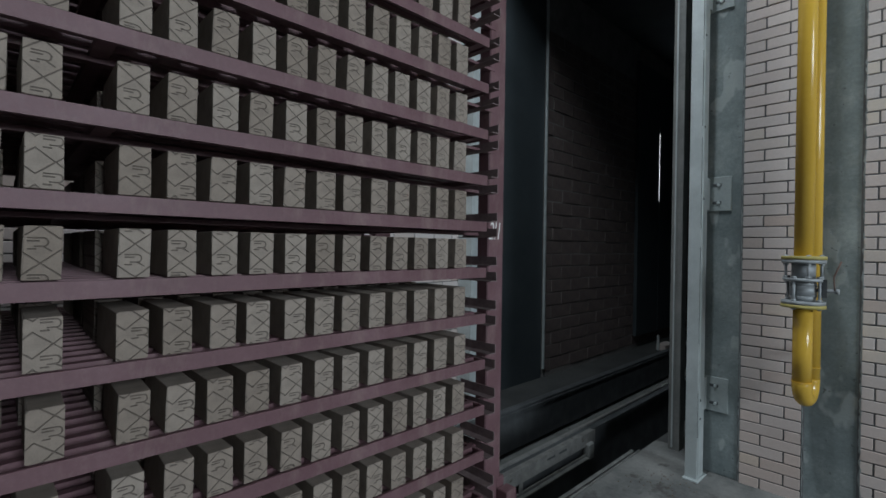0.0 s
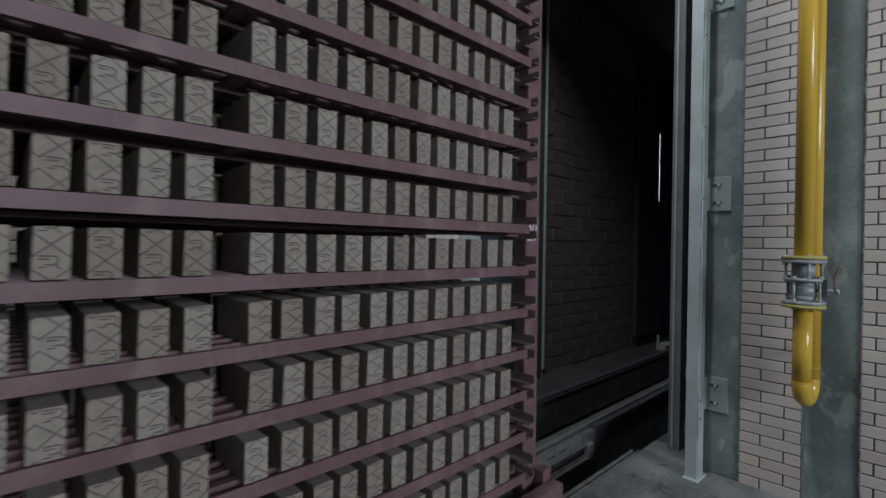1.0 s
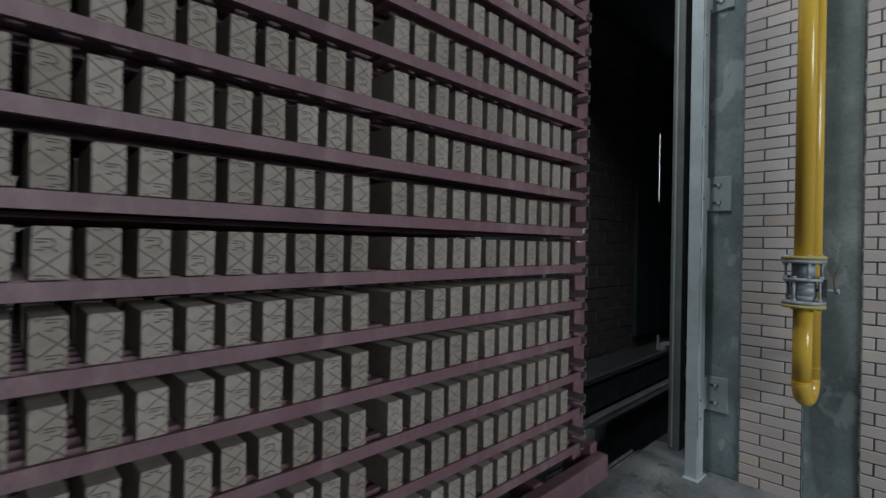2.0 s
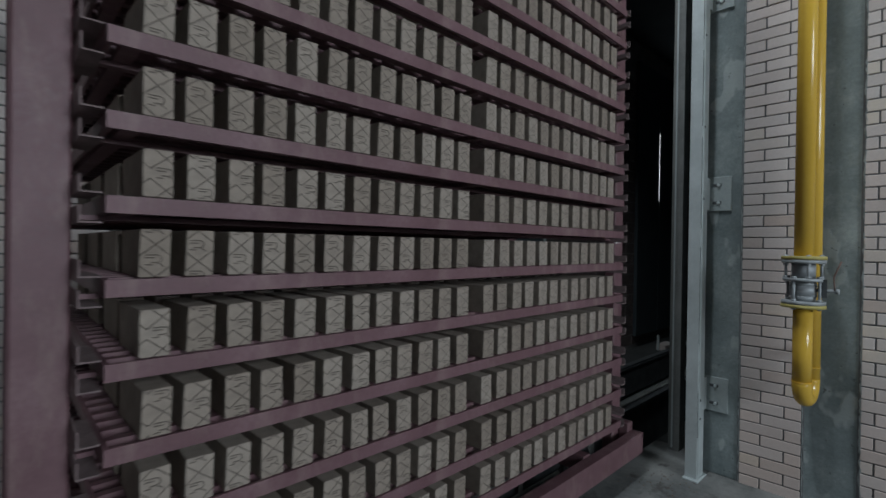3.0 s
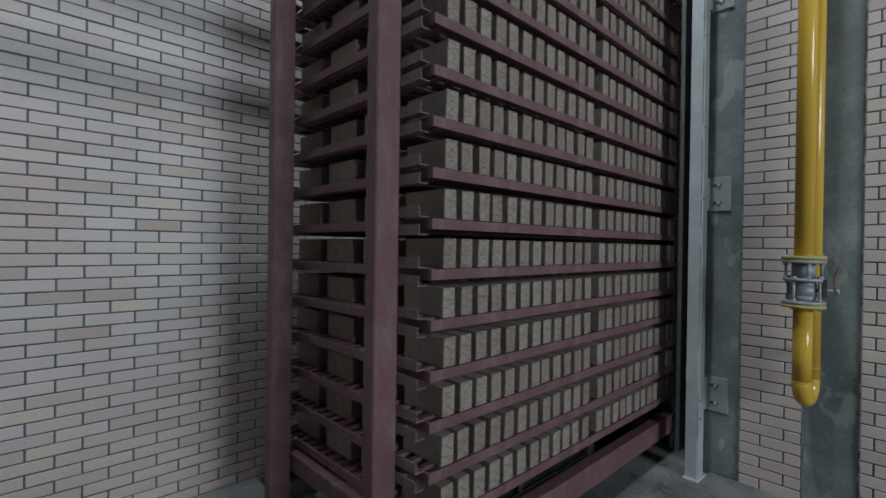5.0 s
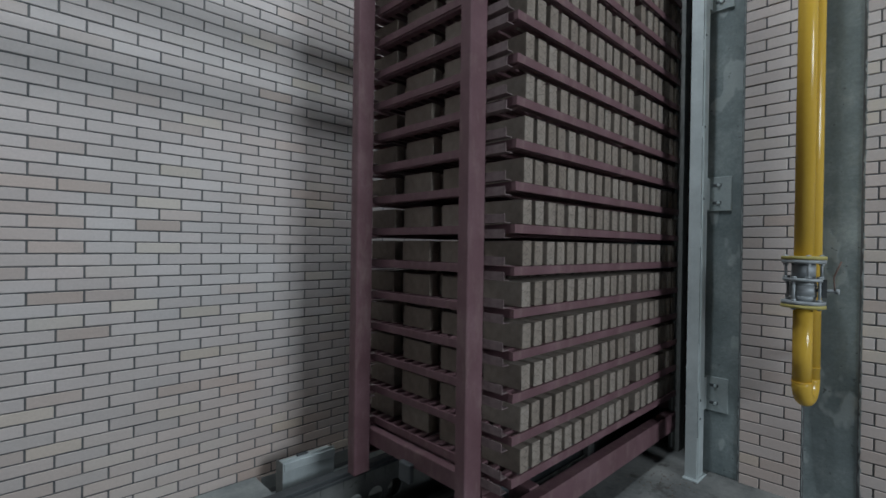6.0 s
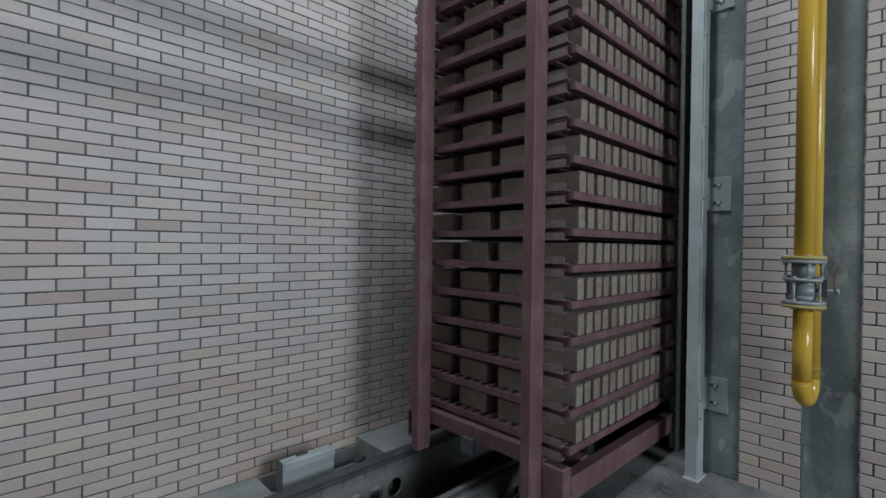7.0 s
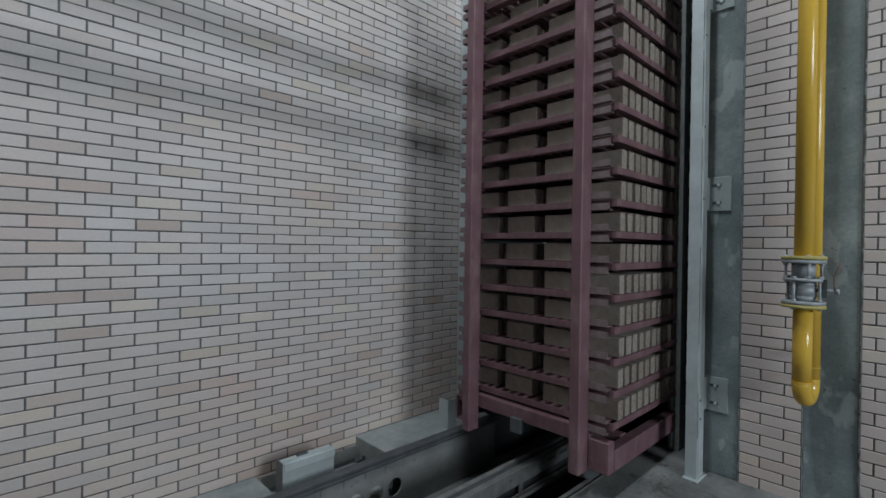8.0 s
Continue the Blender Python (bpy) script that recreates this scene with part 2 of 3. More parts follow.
def sweep(bm, path, r, seg=24):
    """A round pipe along a list of points."""
    pts = [Vector(p) for p in path]
    rings = []
    for i, p in enumerate(pts):
        d = (pts[min(i + 1, len(pts) - 1)] - pts[max(i - 1, 0)]).normalized()
        side = Vector((0.6, -0.8, 0.0)) if abs(d.z) > 0.99 else d.cross(Vector((0, 0, 1))).normalized()
        side = (SWEEP_SIDE - d * SWEEP_SIDE.dot(d)).normalized()
        up = d.cross(side)
        rings.append([bm.verts.new(p + r * (math.cos(2 * math.pi * k / seg) * side + math.sin(2 * math.pi * k / seg) * up)) for k in range(seg)])
    for a, b in zip(rings, rings[1:]):
        for i in range(seg):
            j = (i + 1) % seg
            bm.faces.new((a[i], a[j], b[j], b[i])).smooth = True
    bm.faces.new(rings[0][::-1])
    bm.faces.new(rings[-1])


SWEEP_SIDE = Vector((0.0, 1.0, 0.0))


def mesh_of(name, bm, material):
    bmesh.ops.recalc_face_normals(bm, faces=bm.faces)
    me = bpy.data.meshes.new(name)
    bm.to_mesh(me)
    bm.free()
    me.materials.append(material)
    return me


def part(name, bm, material, parent=None, label="", at=None):
    me = bm if isinstance(bm, bpy.types.Mesh) else mesh_of(name, bm, material)
    ob = new(name, me)
    ob.parent = parent
    if at is not None:
        ob.location = at
    if label:
        ob["label"] = label
    return ob


def boxes(*specs, bevel=0.0):
    bm = bmesh.new()
    for s in specs:
        box(bm, *s, bevel=bevel)
    return bm


def structure(name, bm, material, label, category):
    return tagged(part(name, bm, material), label, category, kind="structure")


# ---- the hall ----
HX0, HY0, HZ1 = HALL_X0, HALL_Y0, HALL_Z1
SLAB_Y, PIT_Z, LEDGE_Y, LEDGE_Z = 1.575, -0.55, 2.93, -0.12
FAR_X = 16.0
TUN_Y0, TUN_Z1 = 1.22, 5.2

structure("floor", boxes((HX0, GATE_X + 0.3, HY0, SLAB_Y - 0.03, -0.6, 0.0)), M_FLOOR, "dusty grey concrete floor slab with stains", "floor")
structure("pit_floor", boxes((HX0, GATE_X, SLAB_Y - 0.03, LEDGE_Y, PIT_Z - 0.1, PIT_Z)), M_PITDUST, "dark dirty concrete bottom of the track pit", "pit")
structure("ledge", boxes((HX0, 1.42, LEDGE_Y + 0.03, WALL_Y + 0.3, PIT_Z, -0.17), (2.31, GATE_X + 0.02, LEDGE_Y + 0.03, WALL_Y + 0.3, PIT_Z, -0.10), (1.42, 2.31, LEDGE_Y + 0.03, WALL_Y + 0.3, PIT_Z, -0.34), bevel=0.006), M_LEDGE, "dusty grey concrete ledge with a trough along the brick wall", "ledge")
# past the gate, pit, ledge and floor are painted darker as shade
structure("tunnel_pit_floor", boxes((GATE_X, FAR_X, SLAB_Y - 0.03, LEDGE_Y, PIT_Z - 0.1, PIT_Z)), M_PIT, "pit bottom inside the tunnel, coloured dark for the shade there", "pit")
structure("tunnel_ledge", boxes((GATE_X + 0.024, FAR_X, LEDGE_Y + 0.03, WALL_Y + 0.3, PIT_Z, LEDGE_Z), bevel=0.006), M_PIT, "ledge inside the tunnel, coloured dark for the shade there", "ledge")
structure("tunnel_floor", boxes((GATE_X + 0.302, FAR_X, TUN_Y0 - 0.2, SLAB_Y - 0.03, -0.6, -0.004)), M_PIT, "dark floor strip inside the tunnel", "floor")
structure("wall_south", boxes((HX0, GATE_X + 0.3, HY0 - 0.3, HY0, 0, 2.2), (HX0, GATE_X + 0.3, HY0 - 0.3, HY0, 5.0, HZ1), (HX0, -0.65, HY0 - 0.3, HY0, 2.2, 5.0), (2.05, GATE_X + 0.3, HY0 - 0.3, HY0, 2.2, 5.0)),
          M_HALL, "plain rendered hall wall with a wide window", "wall")
structure("wall_west", boxes((HX0 - 0.3, HX0, HY0 - 0.3, WALL_Y + 0.4, -0.6, HZ1)), M_HALL, "plain rendered hall wall", "wall")
structure("ceiling", boxes((HX0, GATE_X + 0.3, HY0, 1.0, HZ1, HZ1 + 0.2), (HX0, GATE_X + 0.3, 1.6, WALL_Y + 0.4, HZ1, HZ1 + 0.2), (HX0, -0.55, 1.0, 1.6, HZ1, HZ1 + 0.2), (2.15, GATE_X + 0.3, 1.0, 1.6, HZ1, HZ1 + 0.2)),
          M_HALL, "plain grey hall ceiling with a long rooflight", "ceiling")
# two bars added out of view to cast the wall's shadow band
for z in (3.87, 4.25):
    structure("shadow_bar", boxes((HX0, 2.9, 2.89, 2.95, z, z + 0.05), bevel=0.004), M_DARKSTEEL, "unseen dark steel bar added to cast a shadow band on the brick wall", "beam")

# long brick wall: a mortar bed with bricks standing 7 mm proud of it
PITCH_X, COURSE = 0.260, 0.0740
wall_n = structure("wall_north", boxes((HX0, GATE_X, WALL_Y + 0.007, WALL_Y + 0.35, -0.33, HZ1)), M_MORTAR, "pale pinkish facing-brick wall with dark recessed joints", "wall")

# gate wall: concrete columns and brick piers
COL1, PIER1, COL2 = (0.880, 1.105), (0.530, 0.876), (0.256, 0.526)
wall_e = structure("wall_east", boxes((GATE_X + 0.007, GATE_X + 0.34, PIER1[0] - 0.01, PIER1[1] + 0.01, 0, HZ1), (GATE_X + 0.007, GATE_X + 0.34, HY0, COL2[0] + 0.01, 0, HZ1),
                                      (GATE_X, GATE_X + 0.34, COL1[1], WALL_Y + 0.35, TUN_Z1, HZ1)),
                   M_MORTAR, "pale facing-brick wall between concrete columns", "wall")
for c in (COL1, COL2):
    tagged(part("concrete_column", boxes((GATE_X + 0.012, GATE_X + 0.40, c[0], c[1], 0, HZ1 - 0.01), bevel=0.006), M_CONCRETE),
           "rough grey cast concrete column between brick piers", "column", "columns of the gate wall", "structure")

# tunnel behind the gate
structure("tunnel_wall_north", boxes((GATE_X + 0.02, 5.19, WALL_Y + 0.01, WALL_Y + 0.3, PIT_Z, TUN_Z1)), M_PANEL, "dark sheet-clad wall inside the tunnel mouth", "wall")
tun_brick = structure("tunnel_wall_inner", boxes((5.25, FAR_X, WALL_Y + 0.006, WALL_Y + 0.3, PIT_Z, TUN_Z1)), M_TJOINT, "dark red brick wall inside the tunnel", "wall")
structure("tunnel_wall_south", boxes((GATE_X + 0.36, FAR_X, TUN_Y0 - 0.3, TUN_Y0, -0.6, TUN_Z1)), M_TUNWALL, "dark wall of the tunnel", "wall")
structure("tunnel_ceiling", boxes((GATE_X + 0.345, FAR_X, TUN_Y0 - 0.3, WALL_Y + 0.3, TUN_Z1, TUN_Z1 + 0.2)), M_TUNWALL, "dark tunnel ceiling", "ceiling")
structure("tunnel_end", boxes((FAR_X, FAR_X + 0.3, TUN_Y0 - 0.3, WALL_Y + 0.3, -0.7, TUN_Z1)), M_TUNWALL, "dark far end of the tunnel", "wall")
part("edge_strip", boxes((5.195, 5.225, WALL_Y - 0.03, WALL_Y, 0.0, TUN_Z1 - 0.01), bevel=0.003), M_GALV)
tagged(bpy.data.objects["edge_strip"], "thin grey steel edge strip on the tunnel wall", "trim", kind="structure")

# ---- drying rack car ----
RY = 1.36                # front face of the trays
RL = 2.75                # length of a tray
LEVELS = [0.485 + 0.2052 * k for k in range(16)]
ORIGIN = Vector((1.375, 2.03, 0.0))
rack = tagged(new("drying_rack_car"), "tall red-oxide steel rack car loaded with stamped clay bricks", "rack car")


def rb(*s):
    return (s[0] - ORIGIN.x, s[1] - ORIGIN.x, s[2] - ORIGIN.y, s[3] - ORIGIN.y, s[4], s[5])


def along_x(outline, x0, x1):
    """An outline in y and z, drawn out along x."""
    bm = bmesh.new()
    a, b = ([bm.verts.new((x - ORIGIN.x, y - ORIGIN.y, z)) for y, z in outline] for x in (x0, x1))
    for k in range(len(outline)):
        j = (k + 1) % len(outline)
        bm.faces.new((a[k], a[j], b[j], b[k]))
    bm.faces.new(a)
    bm.faces.new(b[::-1])
    return bm


def channel(x0, x1, yw, yf, z0, z1, t):
    """A channel lying along x: its web at yw, its flanges towards yf."""
    s = abs(t)
    return along_x(((yw, z0), (yf, z0), (yf, z0 + s), (yw + t, z0 + s), (yw + t, z1 - s), (yf, z1 - s), (yf, z1), (yw, z1)), x0, x1)


POST_TOP = 3.97
POSTS = ((-0.17, -0.052, 1.505, 1.58), (-0.17, -0.052, 2.455, 2.53), (2.93, 3.05, 1.505, 1.58), (2.93, 3.05, 2.455, 2.53))
for x0, x1, y0, y1 in POSTS:
    part("post", boxes(rb(x0, x1, y0, y1, 0.15, POST_TOP), bevel=0.006), M_RED, rack)
part("front_beam", channel(0.022, RL + 0.35, RY, RY + 0.07, 0.17, 0.31, 0.012), M_RED, rack)
part("rear_beam", channel(-0.06, RL + 0.35, 2.70, 2.63, 0.17, 0.37, -0.012), M_RED, rack)
for x in (-0.045, RL + 0.27):
    part("end_beam", boxes(rb(x, x + 0.06, RY + 0.142, 2.69, 0.317, 0.418), bevel=0.004), M_RED, rack)
for x0 in (-0.06, RL + 0.27):
    part("corner_block", boxes(rb(x0, x0 + 0.08, RY, RY + 0.14, 0.17, 0.37) if x0 < 0 else rb(x0, x0 + 0.08, RY + 0.075, RY + 0.14, 0.17, 0.37), bevel=0.004), M_RED, rack)
for x0, x1 in ((-0.165, -0.045), (2.93, 3.05)):
    part("top_beam", boxes(rb(x0, x1, 1.58, 2.455, POST_TOP - 0.14, POST_TOP - 0.02), bevel=0.004), M_RED, rack)

part("tow_block", boxes(rb(-0.085, -0.046, 2.02, 2.12, 0.235, 0.345), bevel=0.006), M_DARKSTEEL, rack, "dusty grey towing block on the end beam")
RAIL_H = 0.046


def ring_frame(x0, x1, y0, y1, z0, z1, t):
    """A rectangular frame of bars in one piece."""
    bm = bmesh.new()
    loops = []
    for z in (z0, z1):
        loops.append([bm.verts.new((x, y, z)) for x, y in ((x0, y0), (x1, y0), (x1, y1), (x0, y1))])
        loops.append([bm.verts.new((x, y, z)) for x, y in ((x0 + t, y0 + t), (x1 - t, y0 + t), (x1 - t, y1 - t), (x0 + t, y1 - t))])
    o0, i0, o1, i1 = loops
    for k in range(4):
        j = (k + 1) % 4
        for a, c in ((o0, o1), (i1, i0), (i0, o0), (o1, i1)):
            bm.faces.new((a[k], a[j], c[j], c[k]))
    return bm


tray_mesh = mesh_of("tray", ring_frame(0 - ORIGIN.x, RL - ORIGIN.x, RY - ORIGIN.y, 2.70 - ORIGIN.y, -RAIL_H, -0.003, 0.012), M_RED)
cross_mesh = mesh_of("crossbar", boxes((-0.02, 0.02, RY + 0.013 - ORIGIN.y, 2.687 - ORIGIN.y, -RAIL_H, -0.026)), M_RED)
slat_mesh = mesh_of("slat", boxes((0.013 - ORIGIN.x, RL - 0.013 - ORIGIN.x, -0.014, 0.014, -0.025, -0.001)), M_RED)
arm = bmesh.new()
section = ((-0.05, 0.0), (-0.003, 0.0), (-0.003, 0.004), (-0.0455, 0.004), (-0.0455, 0.043), (-0.05, 0.043))
ends = [[arm.verts.new((x, y, z)) for x, z in section] for y in (-0.11, 0.11)]
for k in range(6):
    arm.faces.new((ends[0][k], ends[0][(k + 1) % 6], ends[1][(k + 1) % 6], ends[1][k]))
for ring in ends:
    arm.faces.new((ring[0], ring[1], ring[2], ring[3]))
    arm.faces.new((ring[0], ring[3], ring[4], ring[5]))
arm_mesh = mesh_of("bracket", arm, M_ARM)
BW, BL, BH = 0.068, 0.25, 0.1225


def stamped(me, phase, shift):
    """Notes on a brick how far the die's pattern is shifted on it."""
    at = me.attributes.new("stamp", "FLOAT_VECTOR", "POINT")
    for v in at.data:
        v.vector = (phase, shift, 0.0)
    return me


DIES = ((0.02, 0.002), (0.52, 0.0), (0.27, -0.018), (0.80, -0.016))     # phase up the brick, shift across it
brick_meshes = []
for phase, shift in DIES:
    kinds = []
    for k in range(4):         # pressed clay: no two ends are quite true
        bm = boxes((-BW / 2, BW / 2, 0, BL, 0, BH), bevel=0.0016)
        shape = random.Random(20 + k)
        lean, swell = shape.uniform(-0.02, 0.02), shape.uniform(-0.015, 0.015)
        for v in bm.verts:
            v.co.x += v.co.z * lean + (0.0012 if shape.random() > 0.5 else -0.0012)
            v.co.z *= 1 + swell * v.co.x / BW
        kinds.append(stamped(mesh_of("clay_brick", bm, M_CLAY), phase, shift))
    brick_meshes.append(kinds)
COLS = [0.073 + BW / 2 + 0.1037 * i for i in range(12)] + [1.382 + BW / 2 + 0.1065 * i for i in range(12)]
ROWS = (1.366, 1.69, 2.04, 2.385)
rng = random.Random(4)
for level, z in enumerate(LEVELS):
    tray = part("tray", tray_mesh, M_RED, rack, "red-oxide steel tray full of clay bricks", at=(0, 0, z))
    for k in range(16):
        part("slat", slat_mesh, M_RED, tray, at=(0, RY + 0.07 + k * 0.0795 - ORIGIN.y, 0))
    for x in (0.05, 1.36, RL - 0.05):
        part("crossbar", cross_mesh, M_RED, tray, at=(x - ORIGIN.x, 0, 0))
    for x, flip in ((0, 1), (RL + 0.055, -1)):
        for dz in (0.002, -0.071):
            for y in (1.495, 2.585):
                a = part("bracket", arm_mesh, M_ARM, rack, at=(x - ORIGIN.x, y - ORIGIN.y, z + dz))
                a.rotation_euler = (0, 0, 0 if flip > 0 else math.pi)
    for y in (1.50, 2.50):
        part("rest_bar", boxes(rb(-0.046, RL + 0.21, y, y + 0.03, z - RAIL_H - 0.014, z - RAIL_H - 0.001)), M_RED, rack)
    inner = bmesh.new()
    for col, x in enumerate(COLS):
        for row, y in enumerate(ROWS):
            jx, jy = rng.uniform(-0.005, 0.005), rng.uniform(-0.006, 0.006)
            if row == 0:
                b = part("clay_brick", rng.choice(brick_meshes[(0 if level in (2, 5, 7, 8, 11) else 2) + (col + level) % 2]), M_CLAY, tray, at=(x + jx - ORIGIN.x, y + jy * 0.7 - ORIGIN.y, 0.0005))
                b.rotation_euler = (0, 0, radians(rng.uniform(-1.6, 1.6)))
            else:
                box(inner, x + jx - BW / 2 - ORIGIN.x, x + jx + BW / 2 - ORIGIN.x, y + jy - ORIGIN.y, y + jy + BL - ORIGIN.y, 0.0005, BH)
    tagged(part("inner_bricks", inner, M_CLAY, tray, "further rows of clay bricks behind"), kind="stuff")

for x, y in ((0.16, 1.60), (2.60, 1.60), (0.60, 2.84), (2.20, 2.84)):
    bm = bmesh.new()
    tube(bm, (x - ORIGIN.x, y - 0.025 - ORIGIN.y, 0.15), (x - ORIGIN.x, y + 0.025 - ORIGIN.y, 0.15), 0.15, 32)
    wheel = part("wheel", bm, M_DARKSTEEL, rack, "dark steel flanged wheel")
    bm = bmesh.new()
    tube(bm, (x - ORIGIN.x, min(y, 2.69) - 0.06 - ORIGIN.y, 0.15), (x - ORIGIN.x, y + 0.045 - ORIGIN.y, 0.15), 0.03, 16)
    part("hub", bm, M_DARKSTEEL, wheel)
for x in (0.30, 2.45):
    part("axle_beam", boxes(rb(x - 0.04, x + 0.04, RY + 0.072, 2.685, 0.22, 0.32), bevel=0.004), M_RED, rack)

text = bpy.data.curves.new("chalk_number", "FONT")
text.body, text.size, text.extrude, text.shear, text.space_character = "211", 0.125, 0.0004, 0.25, 0.72
text_ob = bpy.data.objects.new("chalk_number", text)
digits = bpy.data.meshes.new_from_object(text_ob)
digits.materials.clear()
digits.materials.append(M_CHALK)
chalk = part("chalk_number", digits, M_CHALK, rack, "white chalk number on the post")
chalk.scale = (0.62, 1, 1)
chalk.location = (2.93 - ORIGIN.x, 1.504 - ORIGIN.y, 1.64)
chalk.rotation_euler = (radians(90), 0, 0)
bpy.data.objects.remove(text_ob)


def motions():
    rows = [(0.0, -1.175), (0.3, -1.175), (0.4, -1.172), (0.5, -1.112), (0.7, -1.008), (1.0, -0.855), (1.5, -0.596), (1.7, -0.492), (2.8, 0.080),
            (3.5, 0.445), (4.0, 0.710), (4.5, 0.978), (4.7, 1.084), (5.8, 1.675), (6.5, 2.045), (7.0, 2.308), (7.5, 2.568), (8.0, 2.830)]
    walk(rack, [(t, pose(x + ORIGIN.x, ORIGIN.y, 0)) for t, x in rows])



# ---- brickwork: single bricks 7 mm proud of their mortar bed ----
BR_L, BR_H, BR_D = 0.2505, 0.0645, 0.06


def brick_piece(length, height, depth, axis):
    """A brick with chipped arrises; axis is the way along which it is laid, its face looks to the other one's minus side."""
    bm = bmesh.new()
    if axis == "x":
        box(bm, -length / 2, length / 2, 0, depth, 0, height, bevel=0.0025)
    else:
        box(bm, 0, depth, -length / 2, length / 2, 0, height, bevel=0.0025)
    return bm


def brickwork(wall, name, material, axis, face, lo, hi, z0, z1, pitch, course, first, joint, near, seed, spread=0.0018):
    """Running bond from lo to hi. Bricks whose middle lies in near = (lo, hi, z0, z1) are single pieces, the rest is one mesh."""
    rnd = random.Random(seed)
    whole = mesh_of(name, brick_piece(pitch - joint, course - joint * 0.82, BR_D, axis), material)
    rest = []
    k = 0
    z = z0
    while z + course * 0.6 < z1:
        a = first + (k % 2) * pitch / 2
        a += pitch * math.floor((lo - a) / pitch)
        while a < hi:
            b0, b1 = max(a, lo) + joint / 2, min(a + pitch, hi) - joint / 2
            if b1 - b0 > 0.03:
                mid, off = (b0 + b1) / 2, rnd.uniform(-spread, spread)
                dz, turn = rnd.uniform(-0.0012, 0.0012), rnd.uniform(-0.25, 0.25)
                full = b1 - b0 > pitch - joint - 0.004
                if near[0] < mid < near[1] and near[2] < z < near[3]:
                    me = whole if full else mesh_of(name, brick_piece(b1 - b0, course - joint * 0.82, BR_D, axis), material)
                    at = (mid, face + off, z + dz) if axis == "x" else (face + off, mid, z + dz)
                    ob = part(name, me, material, wall, at=at)
                    ob.rotation_euler = (0, radians(turn), 0) if axis == "x" else (radians(turn), 0, 0)
                else:
                    rest.append((b0, b1, face + off, z + dz, z + dz + course - joint * 0.82))
            a += pitch
        z += course
        k += 1
    if rest:
        verts, faces = [], []
        c = 0.0025
        for b0, b1, f, za, zb in rest:
            n = len(verts)
            ring = ((b0, f + BR_D, za), (b1, f + BR_D, za), (b1, f + BR_D, zb), (b0, f + BR_D, zb),
                    (b0, f + c, za), (b1, f + c, za), (b1, f + c, zb), (b0, f + c, zb),
                    (b0 + c, f, za + c), (b1 - c, f, za + c), (b1 - c, f, zb - c), (b0 + c, f, zb - c))
            verts += [(u, v, w) if axis == "x" else (v, u, w) for u, v, w in ring]
            faces += [(n + 8, n + 9, n + 10, n + 11)]
            for q in (0, 4):
                faces += [tuple(n + i for i in (q + j, q + (j + 1) % 4, q + 4 + (j + 1) % 4, q + 4 + j)) for j in range(4)]
        me = bpy.data.meshes.new(name + "s_beyond")
        me.from_pydata(verts, [], faces)
        bm = bmesh.new()
        bm.from_mesh(me)
        bmesh.ops.recalc_face_normals(bm, faces=bm.faces)
        bm.to_mesh(me)
        bm.free()
        me.materials.append(material)
        tagged(part(name + "work", me, material, wall), kind="stuff")


Z_N = 1.236 - 0.0738 * 20
brickwork(wall_n, "brick", M_BRICK, "x", WALL_Y, HX0 + 0.02, GATE_X - 0.004, Z_N, HZ1 - 0.1, PITCH_X, 0.0738, 0.241 + 0.13, 0.0105, (-0.1, 3.7, 0.75, 2.28), 11)
for y0, y1, first in ((PIER1[0], PIER1[1], 0.624), (-1.0, COL2[0], 0.192)):
    brickwork(wall_e, "brick", M_BRICK, "y", GATE_X, y0, y1, -0.003 - 0.0, HZ1 - 0.1, PITCH_X, 0.0738, first - 0.13 if first > 0.5 else first, 0.0095, (0.0, 0.9, -0.1, 3.4), 12)
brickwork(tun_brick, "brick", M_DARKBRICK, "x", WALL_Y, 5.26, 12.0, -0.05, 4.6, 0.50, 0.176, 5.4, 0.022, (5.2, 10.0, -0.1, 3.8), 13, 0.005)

# ---- tunnel mouth: steel guide posts and their plates ----


def u_profile(w, d, t, z0, z1):
    """An upright channel in one piece, open to the +y side."""
    bm = bmesh.new()
    outline = ((0, d), (0, 0), (w, 0), (w, d), (w - t, d), (w - t, t), (t, t), (t, d))
    lo, hi = ([bm.verts.new((x, y, z)) for x, y in outline] for z in (z0, z1))
    for k in range(8):
        j = (k + 1) % 8
        bm.faces.new((lo[k], lo[j], hi[j], hi[k]))
    for ring in (lo, hi):
        for q in ((0, 1, 6, 7), (1, 2, 5, 6), (2, 3, 4, 5)):
            bm.faces.new([ring[i] for i in q])
    return bm


def gate_post(x0, x1, y0, y1, label):
    thing = tagged(new("gate_post"), label, "steel post", "posts of the tunnel mouth")
    thing.location = (x0, y0, 0)
    w, d = x1 - x0, y1 - y0
    part("column_profile", u_profile(w, d, 0.008, 0, 5.0), M_GALV, thing)
    part("cover_strip", boxes((0.018, 0.030, -0.006, -0.0005, 0.03, 4.9), bevel=0.001), M_GALV, thing)
    part("foot_plate", boxes((-0.03, w + 0.02, -0.02, d + 0.01, 0, 0.012), bevel=0.003), M_GALV, thing)
    for z0, z1 in ((0.30, 0.62), (0.95, 1.62), (1.75, 2.38), (2.46, 2.98), (3.06, 4.2)):
        part("slot_line", boxes((0.004, 0.009, -0.0012, 0.0, z0, z1)), M_DARKSTEEL, thing)
    for z in (0.42, 0.55, 1.96, 2.46, 3.1):
        bm = bmesh.new()
        tube(bm, (0.055, -0.004, z), (0.055, 0.006, z), 0.009, 10)
        part("rivet", bm, M_DARKSTEEL, thing)
    return thing


